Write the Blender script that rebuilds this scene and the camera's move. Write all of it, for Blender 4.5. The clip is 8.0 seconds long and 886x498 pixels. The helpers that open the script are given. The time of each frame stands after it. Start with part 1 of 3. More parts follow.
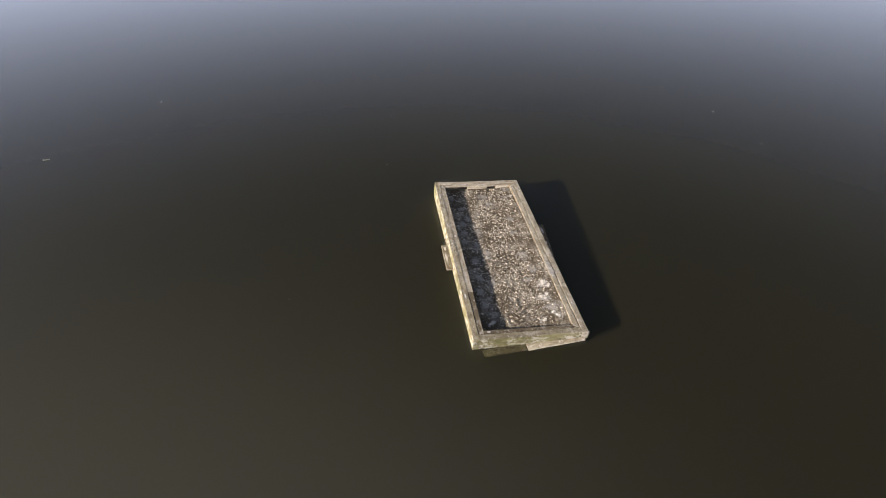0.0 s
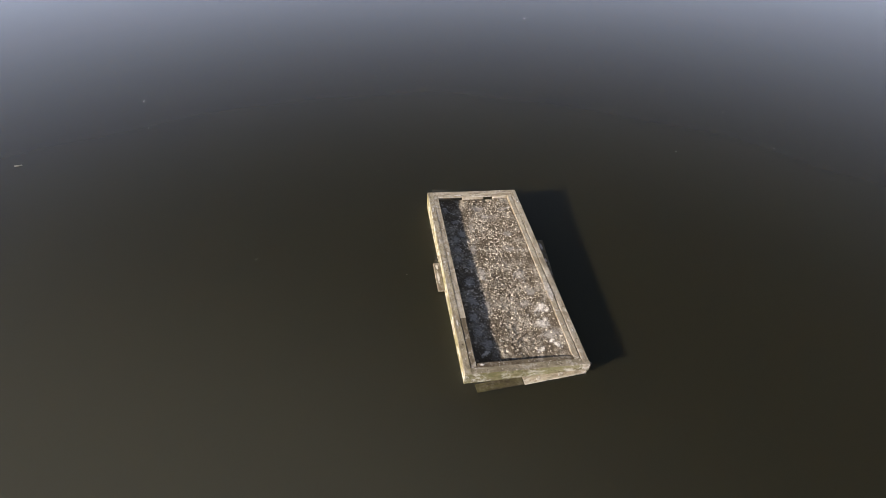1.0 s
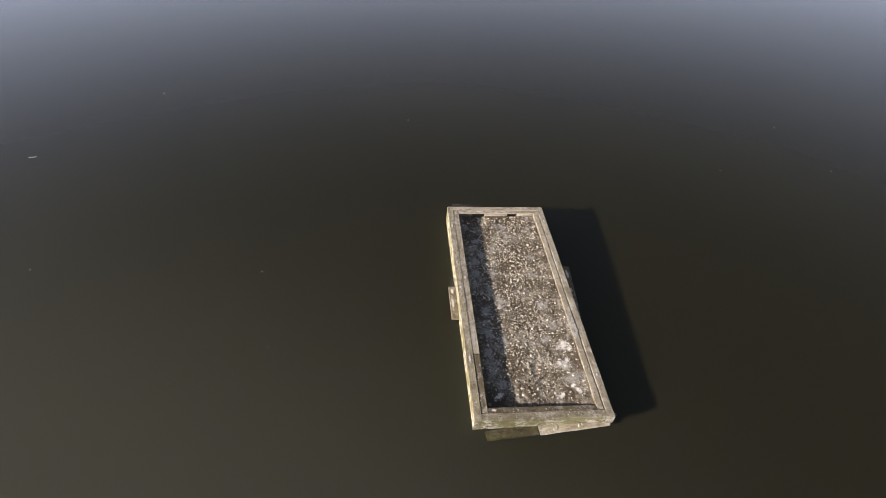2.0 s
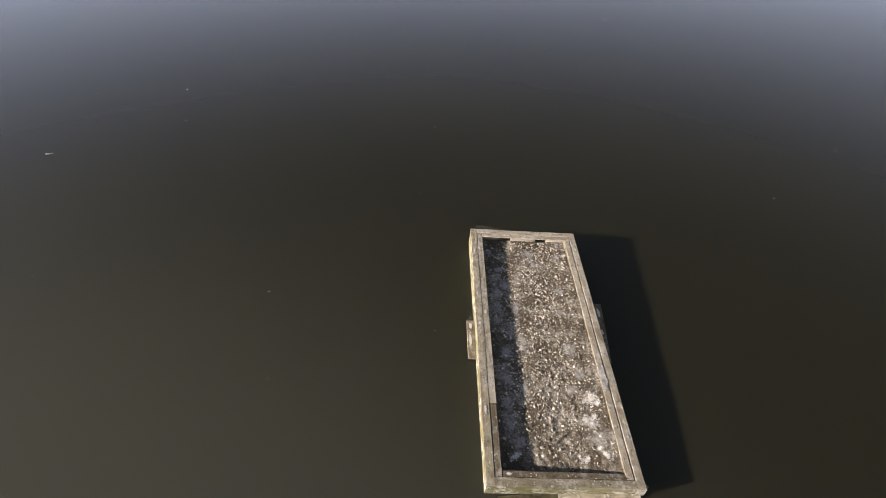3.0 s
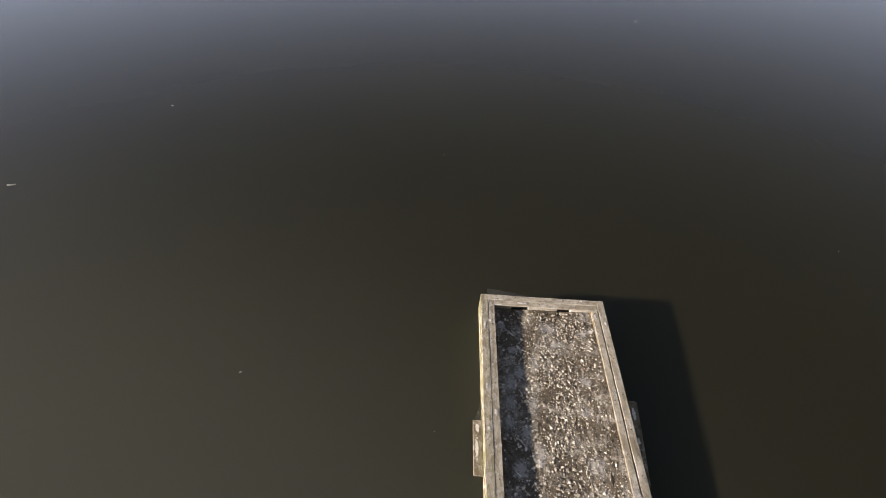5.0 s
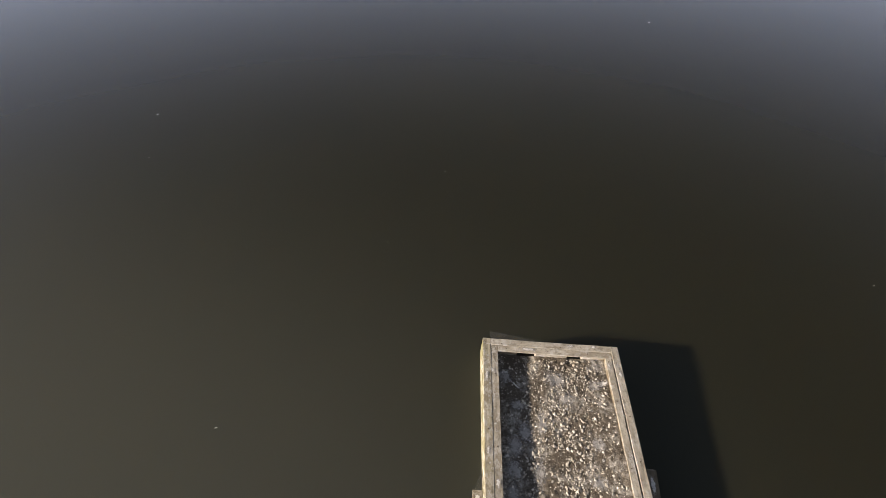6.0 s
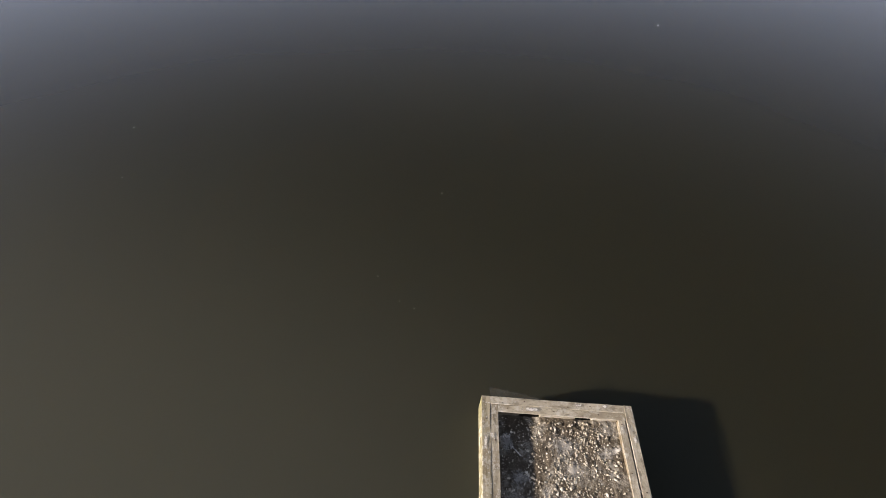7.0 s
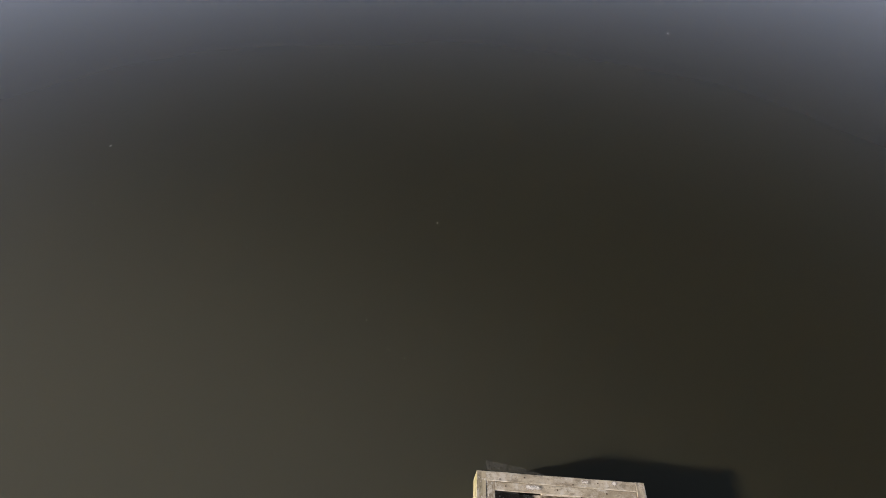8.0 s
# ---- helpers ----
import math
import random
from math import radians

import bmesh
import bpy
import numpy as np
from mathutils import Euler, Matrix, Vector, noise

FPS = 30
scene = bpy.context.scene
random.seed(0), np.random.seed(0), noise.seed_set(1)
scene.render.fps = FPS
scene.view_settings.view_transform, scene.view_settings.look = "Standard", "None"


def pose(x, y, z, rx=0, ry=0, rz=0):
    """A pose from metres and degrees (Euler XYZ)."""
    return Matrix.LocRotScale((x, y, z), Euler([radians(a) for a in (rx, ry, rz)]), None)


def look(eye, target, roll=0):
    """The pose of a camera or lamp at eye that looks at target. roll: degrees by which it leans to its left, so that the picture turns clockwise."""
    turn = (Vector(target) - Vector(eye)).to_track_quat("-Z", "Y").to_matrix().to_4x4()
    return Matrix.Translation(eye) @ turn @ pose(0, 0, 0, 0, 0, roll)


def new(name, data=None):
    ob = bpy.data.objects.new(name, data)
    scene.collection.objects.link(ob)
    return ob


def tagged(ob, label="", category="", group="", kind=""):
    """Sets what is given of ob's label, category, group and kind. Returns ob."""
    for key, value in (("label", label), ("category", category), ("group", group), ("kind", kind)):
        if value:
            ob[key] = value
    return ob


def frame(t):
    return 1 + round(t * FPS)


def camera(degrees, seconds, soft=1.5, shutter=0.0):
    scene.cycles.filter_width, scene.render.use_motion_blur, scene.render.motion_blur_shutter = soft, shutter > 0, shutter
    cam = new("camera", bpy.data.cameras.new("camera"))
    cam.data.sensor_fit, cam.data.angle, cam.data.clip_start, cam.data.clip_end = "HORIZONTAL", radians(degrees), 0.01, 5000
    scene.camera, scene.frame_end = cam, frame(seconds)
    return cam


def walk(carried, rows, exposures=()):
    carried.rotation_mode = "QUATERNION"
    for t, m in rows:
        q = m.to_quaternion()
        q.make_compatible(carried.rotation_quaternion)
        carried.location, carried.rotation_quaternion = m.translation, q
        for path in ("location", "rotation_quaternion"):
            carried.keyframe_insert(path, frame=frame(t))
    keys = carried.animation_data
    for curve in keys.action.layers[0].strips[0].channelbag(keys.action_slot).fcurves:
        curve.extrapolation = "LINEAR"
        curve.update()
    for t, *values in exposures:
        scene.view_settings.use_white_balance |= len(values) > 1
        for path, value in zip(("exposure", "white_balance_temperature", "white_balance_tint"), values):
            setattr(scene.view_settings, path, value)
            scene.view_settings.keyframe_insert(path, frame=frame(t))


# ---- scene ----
from mathutils.bvhtree import BVHTree

cam = camera(84.0, 8.0, soft=0.5)
# The raft rides a little down at its near end: its own axes (x across, y along, z = 0 on the rim)
# are turned into the world, in which the water is z = 0.
TILT = Vector((-0.03, 0.03, 1.0)).rotation_difference(Vector((0, 0, 1))).to_matrix().to_4x4() @ Matrix.Translation((0, 0, 0.26))
PATH = [
    (0, (-1.778, -5.491, 6.919), (-1.4798, -3.9901, 5.6312), 4.38),
    (0.5, (-1.598, -5.043, 6.959), (-1.3073, -3.5560, 5.6535), 4.27),
    (1, (-1.438, -4.576, 6.926), (-1.1480, -3.1023, 5.6053), 4.48),
    (1.5, (-1.241, -4.136, 6.878), (-0.9633, -2.6696, 5.5466), 4.50),
    (1.7, (-1.209, -3.923, 6.869), (-0.9636, -2.4582, 5.5296), 4.65),
    (2.8, (-1.066, -2.815, 6.801), (-0.9645, -1.3605, 5.4320), 5.30),
    (3, (-1.029, -2.597, 6.782), (-0.9391, -1.1458, 5.4087), 5.19),
    (3.5, (-0.982, -2.082, 6.772), (-0.9112, -0.6409, 5.3870), 5.08),
    (4, (-0.948, -1.505, 6.750), (-0.8915, -0.0751, 5.3527), 5.21),
    (4.5, (-0.911, -0.970, 6.732), (-0.8648, 0.4516, 5.3259), 5.05),
    (4.7, (-0.905, -0.765, 6.747), (-0.8622, 0.6545, 5.3388), 4.94),
    (5.8, (-0.855, 0.450, 6.708), (-0.8292, 1.8483, 5.2778), 4.83),
    (6, (-0.852, 0.679, 6.692), (-0.8270, 2.0718, 5.2569), 4.92),
    (6.5, (-0.847, 1.261, 6.638), (-0.8193, 2.6418, 5.1914), 5.13),
    (7, (-0.834, 1.842, 6.626), (-0.8039, 3.2151, 5.1721), 5.34),
    (7.5, (-0.815, 2.383, 6.630), (-0.7848, 3.7500, 5.1704), 5.42),
    (8, (-0.768, 2.970, 6.619), (-0.7404, 4.3289, 5.1518), 5.66),
]
walk(cam, [(t, TILT @ look(e, g, r)) for t, e, g, r in PATH], exposures=((0.0, 0.85, 6900, 19), (8.0, 0.85, 6900, 19)))

# ---- light ----
SUN_EL, SUN_AZ = radians(12.7), radians(14.5)      # the light travels along +x, turned 14.5 degrees to +y
world = bpy.data.worlds.new("sky")
scene.world = world
world.use_nodes = True
wn, wl = world.node_tree.nodes, world.node_tree.links
sky = wn.new("ShaderNodeTexSky")
sky.sky_type, sky.sun_disc = "NISHITA", False
sky.sun_elevation, sky.sun_rotation = SUN_EL, radians(270) - SUN_AZ
sky.air_density, sky.dust_density, sky.ozone_density = 1.0, 2.5, 0.2
wn["Background"].inputs[1].default_value = 0.005
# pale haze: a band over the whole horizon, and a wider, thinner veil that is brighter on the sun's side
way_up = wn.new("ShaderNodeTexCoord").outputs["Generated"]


def sky_math(kind, a, b, c=0.0):
    node = wn.new("ShaderNodeMath")
    node.operation = kind
    for socket, v in zip(node.inputs, (a, b, c)):
        if isinstance(v, (int, float)):
            socket.default_value = v
        else:
            wl.new(v, socket)
    return node.outputs[0]


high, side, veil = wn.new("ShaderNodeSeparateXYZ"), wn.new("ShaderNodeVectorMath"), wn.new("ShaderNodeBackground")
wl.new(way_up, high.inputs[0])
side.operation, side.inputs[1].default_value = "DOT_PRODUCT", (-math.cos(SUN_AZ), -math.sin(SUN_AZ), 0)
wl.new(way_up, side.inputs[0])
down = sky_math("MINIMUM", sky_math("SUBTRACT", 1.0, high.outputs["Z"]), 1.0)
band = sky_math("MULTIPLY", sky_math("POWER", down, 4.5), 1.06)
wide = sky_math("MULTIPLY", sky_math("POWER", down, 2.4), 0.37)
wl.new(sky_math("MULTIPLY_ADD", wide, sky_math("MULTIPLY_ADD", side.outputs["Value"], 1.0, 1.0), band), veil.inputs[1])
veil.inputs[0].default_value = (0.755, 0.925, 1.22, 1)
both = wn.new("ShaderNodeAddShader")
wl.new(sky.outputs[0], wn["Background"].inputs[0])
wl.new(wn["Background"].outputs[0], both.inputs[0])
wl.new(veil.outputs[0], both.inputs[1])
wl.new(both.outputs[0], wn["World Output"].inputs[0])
sun = new("sun", bpy.data.lights.new("sun", "SUN"))
sun.data.energy, sun.data.angle, sun.data.color = 5.0, radians(1.6), (1.0, 0.92, 0.77)
way = Vector((math.cos(SUN_AZ) * math.cos(SUN_EL), math.sin(SUN_AZ) * math.cos(SUN_EL), -math.sin(SUN_EL)))
sun.rotation_euler = way.to_track_quat("-Z", "Y").to_euler()
sun.location = -20 * way


# ---- materials ----
def material(name):
    m = bpy.data.materials.new(name)
    m.use_nodes = True
    return m, m.node_tree.nodes, m.node_tree.links, m.node_tree.nodes["Principled BSDF"]


def ramp(n, l, src, stops):
    r = n.new("ShaderNodeValToRGB")
    while len(r.color_ramp.elements) < len(stops):
        r.color_ramp.elements.new(0.5)
    for e, (p, c) in zip(r.color_ramp.elements, stops):
        e.position, e.color = p, (*c, 1)
    l.new(src, r.inputs[0])
    return r.outputs[0]


def noise_at(n, l, vec, scale, detail=4, rough=0.6, stretch=None):
    if stretch:
        mp = n.new("ShaderNodeMapping")
        mp.inputs["Scale"].default_value = stretch
        l.new(vec, mp.inputs[0])
        vec = mp.outputs[0]
    t = n.new("ShaderNodeTexNoise")
    t.inputs["Scale"].default_value, t.inputs["Detail"].default_value, t.inputs["Roughness"].default_value = scale, detail, rough
    l.new(vec, t.inputs["Vector"])
    return t.outputs[0]


def mix(n, l, fac, a, b, kind="MIX"):
    m = n.new("ShaderNodeMix")
    m.data_type, m.blend_type = "RGBA", kind
    for sock, v in ((m.inputs[0], fac), (m.inputs[6], a), (m.inputs[7], b)):
        if isinstance(v, (int, float)):
            sock.default_value = v
        elif isinstance(v, tuple):
            sock.default_value = (*v, 1)
        else:
            l.new(v, sock)
    return m.outputs[2]


def bump(n, l, b, height, strength, distance):
    k = n.new("ShaderNodeBump")
    k.inputs["Strength"].default_value, k.inputs["Distance"].default_value = strength, distance
    l.new(height, k.inputs["Height"])
    l.new(k.outputs[0], b.inputs["Normal"])


def coords(n, l, spread=7.0):
    """Object coordinates, moved by a random amount from one object to the next."""
    tc, oi, ad = n.new("ShaderNodeTexCoord"), n.new("ShaderNodeObjectInfo"), n.new("ShaderNodeVectorMath")
    sc = n.new("ShaderNodeMath")
    sc.operation = "MULTIPLY"
    sc.inputs[1].default_value = spread
    l.new(oi.outputs["Random"], sc.inputs[0])
    l.new(tc.outputs["Object"], ad.inputs[0])
    l.new(sc.outputs[0], ad.inputs[1])
    return ad.outputs[0], oi.outputs["Random"]


def wood(name, light, mid, dark, stain=0.5, lime=0.6, green=0.0):
    """Weathered softwood: soft grain along local x, grime in blotches, cracks, bird lime, algae."""
    m, n, l, b = material(name)
    v, rnd = coords(n, l)
    grain = noise_at(n, l, v, 7, 5, 0.6, (0.5, 9, 9))
    col = ramp(n, l, grain, [(0.18, dark), (0.40, mid), (0.72, light)])
    # grime: large soft clouds and a finer, sharper dirt
    cloud = noise_at(n, l, v, 3.2, 5, 0.62, (0.8, 1.6, 1.6))
    col = mix(n, l, ramp(n, l, cloud, [(0.45, (0, 0, 0)), (0.58, (stain, stain, stain))]), col, tuple(c * k for c, k in zip(mid, (0.52, 0.47, 0.42))))
    dirt = noise_at(n, l, v, 11, 7, 0.74, (0.7, 1.2, 1.2))
    col = mix(n, l, ramp(n, l, dirt, [(0.52, (0, 0, 0)), (0.60, (stain, stain, stain))]), col, tuple(c * 0.40 for c in mid))
    speck = noise_at(n, l, v, 34, 5, 0.7)
    col = mix(n, l, ramp(n, l, speck, [(0.55, (0, 0, 0)), (0.66, (0.6, 0.6, 0.6))]), col, tuple(c * 0.45 for c in mid))
    # old lime, rubbed into the grain
    white = noise_at(n, l, v, 15, 7, 0.74, (0.8, 1, 1))
    big = noise_at(n, l, v, 2.9, 3, 0.55)
    wm = n.new("ShaderNodeMath")
    wm.operation = "MULTIPLY"
    l.new(ramp(n, l, white, [(0.47, (0, 0, 0)), (0.56, (1, 1, 1))]), wm.inputs[0])
    l.new(ramp(n, l, big, [(0.45, (0, 0, 0)), (0.57, (lime, lime, lime))]), wm.inputs[1])
    col = mix(n, l, wm.outputs[0], col, (0.64, 0.615, 0.555))
    if green:
        g = noise_at(n, l, v, 3.4, 5, 0.66, (0.45, 1.6, 1.6))
        col = mix(n, l, ramp(n, l, g, [(0.44, (0, 0, 0)), (0.60, (green, green, green))]), col, (0.17, 0.175, 0.068))
    crack = noise_at(n, l, v, 13, 3, 0.5, (0.2, 14, 14))
    cm = ramp(n, l, crack, [(0.24, (0.9, 0.9, 0.9)), (0.30, (0, 0, 0))])
    col = mix(n, l, cm, col, (0.06, 0.045, 0.03))
    tone = n.new("ShaderNodeHueSaturation")
    vv = n.new("ShaderNodeMapRange")
    vv.inputs["To Min"].default_value, vv.inputs["To Max"].default_value = 0.88, 1.10
    l.new(rnd, vv.inputs[0])
    l.new(vv.outputs[0], tone.inputs["Value"])
    l.new(col, tone.inputs["Color"])
    l.new(tone.outputs[0], b.inputs["Base Color"])
    b.inputs["Roughness"].default_value = 0.85
    b.inputs["Specular IOR Level"].default_value = 0.25
    bump(n, l, b, mix(n, l, 0.4, grain, speck), 0.6, 0.007)
    return m


WOOD = wood("weathered_wood", (0.60, 0.55, 0.445), (0.53, 0.48, 0.38), (0.36, 0.315, 0.24), 0.62, 0.9)
# damp timber; the same dark colour also tones down sun and fills recesses
WOOD_DAMP_DIM = wood("damp_dim_wood", (0.25, 0.215, 0.155), (0.18, 0.15, 0.105), (0.09, 0.075, 0.052), 0.6, 0.4)
WOOD_STAINED = wood("stained_wood", (0.36, 0.315, 0.235), (0.28, 0.24, 0.175), (0.15, 0.125, 0.09), 0.65, 0.55)
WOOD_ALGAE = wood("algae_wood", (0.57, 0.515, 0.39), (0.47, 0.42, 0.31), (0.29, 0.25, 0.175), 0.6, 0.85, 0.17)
WOOD_GREY = wood("greyed_wood", (0.42, 0.38, 0.295), (0.34, 0.305, 0.23), (0.19, 0.165, 0.12), 0.6, 0.6, 0.15)
# green algae, plus a darker colour that offsets sunlight on the beam sides
WOOD_FLANK = wood("algae_dimmed_flank", (0.31, 0.285, 0.175), (0.235, 0.215, 0.125), (0.12, 0.105, 0.062), 0.85, 0.75, 0.40)
WOOD_WET = wood("wet_wood", (0.088, 0.074, 0.046), (0.070, 0.058, 0.035), (0.042, 0.034, 0.021), 0.5, 0.1, 0.3)


def water_material():
    """Still murky water: a brown body that lets a little light through, under a clear reflecting surface."""
    m, n, l, b = material("murky_water")
    n.remove(b)
    tc = n.new("ShaderNodeTexCoord")
    cloud = noise_at(n, l, tc.outputs["Object"], 0.12, 3, 0.5)
    body = n.new("ShaderNodeSubsurfaceScattering")      # light spreads sideways in the murk
    body.falloff = "BURLEY"
    body.inputs["Scale"].default_value = 0.36
    body.inputs["Radius"].default_value = (1.0, 0.75, 0.5)
    l.new(ramp(n, l, cloud, [(0.35, (0.0303, 0.0276, 0.0126)), (0.65, (0.0328, 0.0299, 0.0142))]), body.inputs["Color"])
    clear = n.new("ShaderNodeBsdfTransparent")
    clear.inputs[0].default_value = (0.62, 0.52, 0.30, 1)
    murk = n.new("ShaderNodeMixShader")
    murk.inputs[0].default_value = 0.30
    l.new(body.outputs[0], murk.inputs[1])
    l.new(clear.outputs[0], murk.inputs[2])
    glint = n.new("ShaderNodeBsdfGlossy")          # added rough gloss lobe that brightens the water on the sun's side
    glint.distribution = "BECKMANN"
    glint.inputs["Roughness"].default_value = 0.82
    glint.inputs["Color"].default_value = (0.875, 0.98, 0.96, 1)
    sheen = n.new("ShaderNodeMixShader")
    sheen.inputs[0].default_value = 0.038
    l.new(murk.outputs[0], sheen.inputs[1])
    l.new(glint.outputs[0], sheen.inputs[2])
    gloss = n.new("ShaderNodeBsdfGlossy")
    gloss.inputs["Roughness"].default_value = 0.07
    gloss.inputs["Color"].default_value = (1, 1, 1, 1)
    fres = n.new("ShaderNodeFresnel")
    fres.inputs["IOR"].default_value = 1.33
    top = n.new("ShaderNodeMixShader")
    l.new(fres.outputs[0], top.inputs[0])
    l.new(sheen.outputs[0], top.inputs[1])
    l.new(gloss.outputs[0], top.inputs[2])
    l.new(top.outputs[0], n["Material Output"].inputs["Surface"])
    return m


def plain(name, a, c, scale, rough=0.8, depth=0.003):
    m, n, l, b = material(name)
    v, rnd = coords(n, l)
    t = noise_at(n, l, v, scale, 5, 0.65)
    l.new(ramp(n, l, t, [(0.32, a), (0.68, c)]), b.inputs["Base Color"])
    b.inputs["Roughness"].default_value = rough
    bump(n, l, b, t, 0.5, depth)
    return m


def gravel_material():
    """Trampled brown soil and grit, dusted with old bird lime."""
    m, n, l, b = material("gravel_bed")
    tc = n.new("ShaderNodeTexCoord")
    v = tc.outputs["Object"]
    fine = noise_at(n, l, v, 46, 6, 0.72)
    col = ramp(n, l, fine, [(0.30, (0.068, 0.056, 0.044)), (0.50, (0.155, 0.132, 0.103)), (0.70, (0.32, 0.28, 0.225))])
    wide = noise_at(n, l, v, 2.1, 4, 0.6)
    col = mix(n, l, ramp(n, l, wide, [(0.42, (0, 0, 0)), (0.62, (0.60, 0.60, 0.60))]), col, (0.128, 0.106, 0.080))
    clod = noise_at(n, l, v, 12, 4, 0.65)
    col = mix(n, l, ramp(n, l, clod, [(0.52, (0, 0, 0)), (0.68, (0.55, 0.55, 0.55))]), col, (0.092, 0.076, 0.059))
    lime = noise_at(n, l, v, 17, 7, 0.78)
    patch = noise_at(n, l, v, 2.9, 4, 0.6)
    mm = n.new("ShaderNodeMath")
    mm.operation = "MULTIPLY"
    l.new(ramp(n, l, lime, [(0.42, (0, 0, 0)), (0.58, (0.85, 0.85, 0.85))]), mm.inputs[0])
    l.new(ramp(n, l, patch, [(0.47, (0, 0, 0)), (0.60, (1, 1, 1))]), mm.inputs[1])
    col = mix(n, l, mm.outputs[0], col, (0.54, 0.515, 0.46))
    l.new(col, b.inputs["Base Color"])
    b.inputs["Roughness"].default_value = 0.95
    b.inputs["Specular IOR Level"].default_value = 0.15
    bump(n, l, b, mix(n, l, 0.35, fine, clod), 1.0, 0.020)
    return m


def stone_material():
    m, n, l, b = material("pale_stone")
    v, rnd = coords(n, l)
    geo = n.new("ShaderNodeNewGeometry")
    add = n.new("ShaderNodeMath")
    add.operation = "ADD"
    l.new(rnd, add.inputs[0])
    l.new(geo.outputs["Random Per Island"], add.inputs[1])
    fr = n.new("ShaderNodeMath")
    fr.operation = "FRACT"
    l.new(add.outputs[0], fr.inputs[0])
    base = ramp(n, l, fr.outputs[0], [(0.0, (0.22, 0.19, 0.145)), (0.25, (0.46, 0.415, 0.335)), (0.60, (0.64, 0.59, 0.50)), (1.0, (0.86, 0.825, 0.745))])
    t = noise_at(n, l, v, 38, 4, 0.6)
    l.new(mix(n, l, ramp(n, l, t, [(0.45, (0, 0, 0)), (0.75, (0.5, 0.5, 0.5))]), base, (0.20, 0.165, 0.12)), b.inputs["Base Color"])
    b.inputs["Roughness"].default_value = 0.8
    bump(n, l, b, t, 0.4, 0.004)
    return m


WATER = water_material()
GRAVEL = gravel_material()
STONE = stone_material()
LIME = plain("bird_lime", (0.48, 0.45, 0.39), (0.74, 0.72, 0.67), 60, 0.9)
TWIG = plain("dry_twig", (0.10, 0.075, 0.05), (0.22, 0.17, 0.11), 40)
TAR = plain("dark_hull", (0.025, 0.023, 0.02), (0.06, 0.052, 0.042), 8)
MUD = plain("lake_mud", (0.014, 0.012, 0.008), (0.022, 0.019, 0.012), 0.7)
RUST = plain("rusty_iron", (0.05, 0.035, 0.025), (0.13, 0.08, 0.05), 60, 0.7)
FEATHER = plain("white_feather", (0.60, 0.59, 0.56), (0.78, 0.77, 0.74), 30)


def plastic_material():
    m, n, l, b = material("clear_sheet")
    tc = n.new("ShaderNodeTexCoord")
    t = noise_at(n, l, tc.outputs["Object"], 26, 5, 0.7)
    b.inputs["Base Color"].default_value = (0.22, 0.22, 0.21, 1)
    b.inputs["Roughness"].default_value = 0.35
    clear = n.new("ShaderNodeBsdfTransparent")
    clear.inputs[0].default_value = (0.92, 0.92, 0.90, 1)
    mx = n.new("ShaderNodeMixShader")
    l.new(ramp(n, l, t, [(0.40, (0.02, 0.02, 0.02)), (0.75, (0.33, 0.33, 0.33))]), mx.inputs[0])
    l.new(clear.outputs[0], mx.inputs[1])
    l.new(b.outputs[0], mx.inputs[2])
    l.new(mx.outputs[0], n["Material Output"].inputs["Surface"])
    return m


SHEET = plastic_material()


def splash_material(name, cover_most, colour, rim=(0.21, 0.40)):
    """Dried bird lime: dense in the middle of its unit disc, broken into flecks at the edge."""
    m, n, l, b = material(name)
    tc = n.new("ShaderNodeTexCoord")
    v = n.new("ShaderNodeNewGeometry").outputs["Position"]
    far = n.new("ShaderNodeVectorMath")
    far.operation = "LENGTH"
    l.new(tc.outputs["Object"], far.inputs[0])
    t = noise_at(n, l, v, 24, 9, 0.82)
    k = n.new("ShaderNodeMath")
    k.operation = "MULTIPLY_ADD"
    k.inputs[1].default_value = -0.38
    l.new(far.outputs["Value"], k.inputs[0])
    l.new(t, k.inputs[2])
    cover = ramp(n, l, k.outputs[0], [(rim[0], (0, 0, 0)), (rim[1], (cover_most,) * 3)])
    l.new(ramp(n, l, t, [(0.30, tuple(0.68 * c for c in colour)), (0.55, colour)]), b.inputs["Base Color"])
    b.inputs["Roughness"].default_value = 0.9
    bump(n, l, b, noise_at(n, l, v, 90, 5, 0.7), 0.7, 0.006)
    clear = n.new("ShaderNodeBsdfTransparent")
    mx = n.new("ShaderNodeMixShader")
    l.new(cover, mx.inputs[0])
    l.new(clear.outputs[0], mx.inputs[1])
    l.new(b.outputs[0], mx.inputs[2])
    l.new(mx.outputs[0], n["Material Output"].inputs["Surface"])
    return m


SPLASH = splash_material("lime_splash", 0.95, (0.86, 0.84, 0.80))
# lime dust whose pale colour also lifts the shade along the rim
DUST_LIFT = splash_material("lime_dust_shade_lift", 0.64, (0.60, 0.58, 0.545))
SMEAR = splash_material("lime_smear", 1.0, (0.84, 0.82, 0.78), (0.20, 0.27))


# ---- building helpers ----
def mesh_of(name, bm, mat, smooth=False):
    me = bpy.data.meshes.new(name)
    bm.to_mesh(me)
    bm.free()
    me.materials.append(mat)
    if smooth:
        me.polygons.foreach_set("use_smooth", [True] * len(me.polygons))
    return me


def part(name, bm, mat, parent, label="", m=None, smooth=False):
    ob = new(name, mesh_of(name, bm, mat, smooth))
    ob.parent = parent
    if m is not None:
        ob.matrix_basis = m
    return tagged(ob, label)


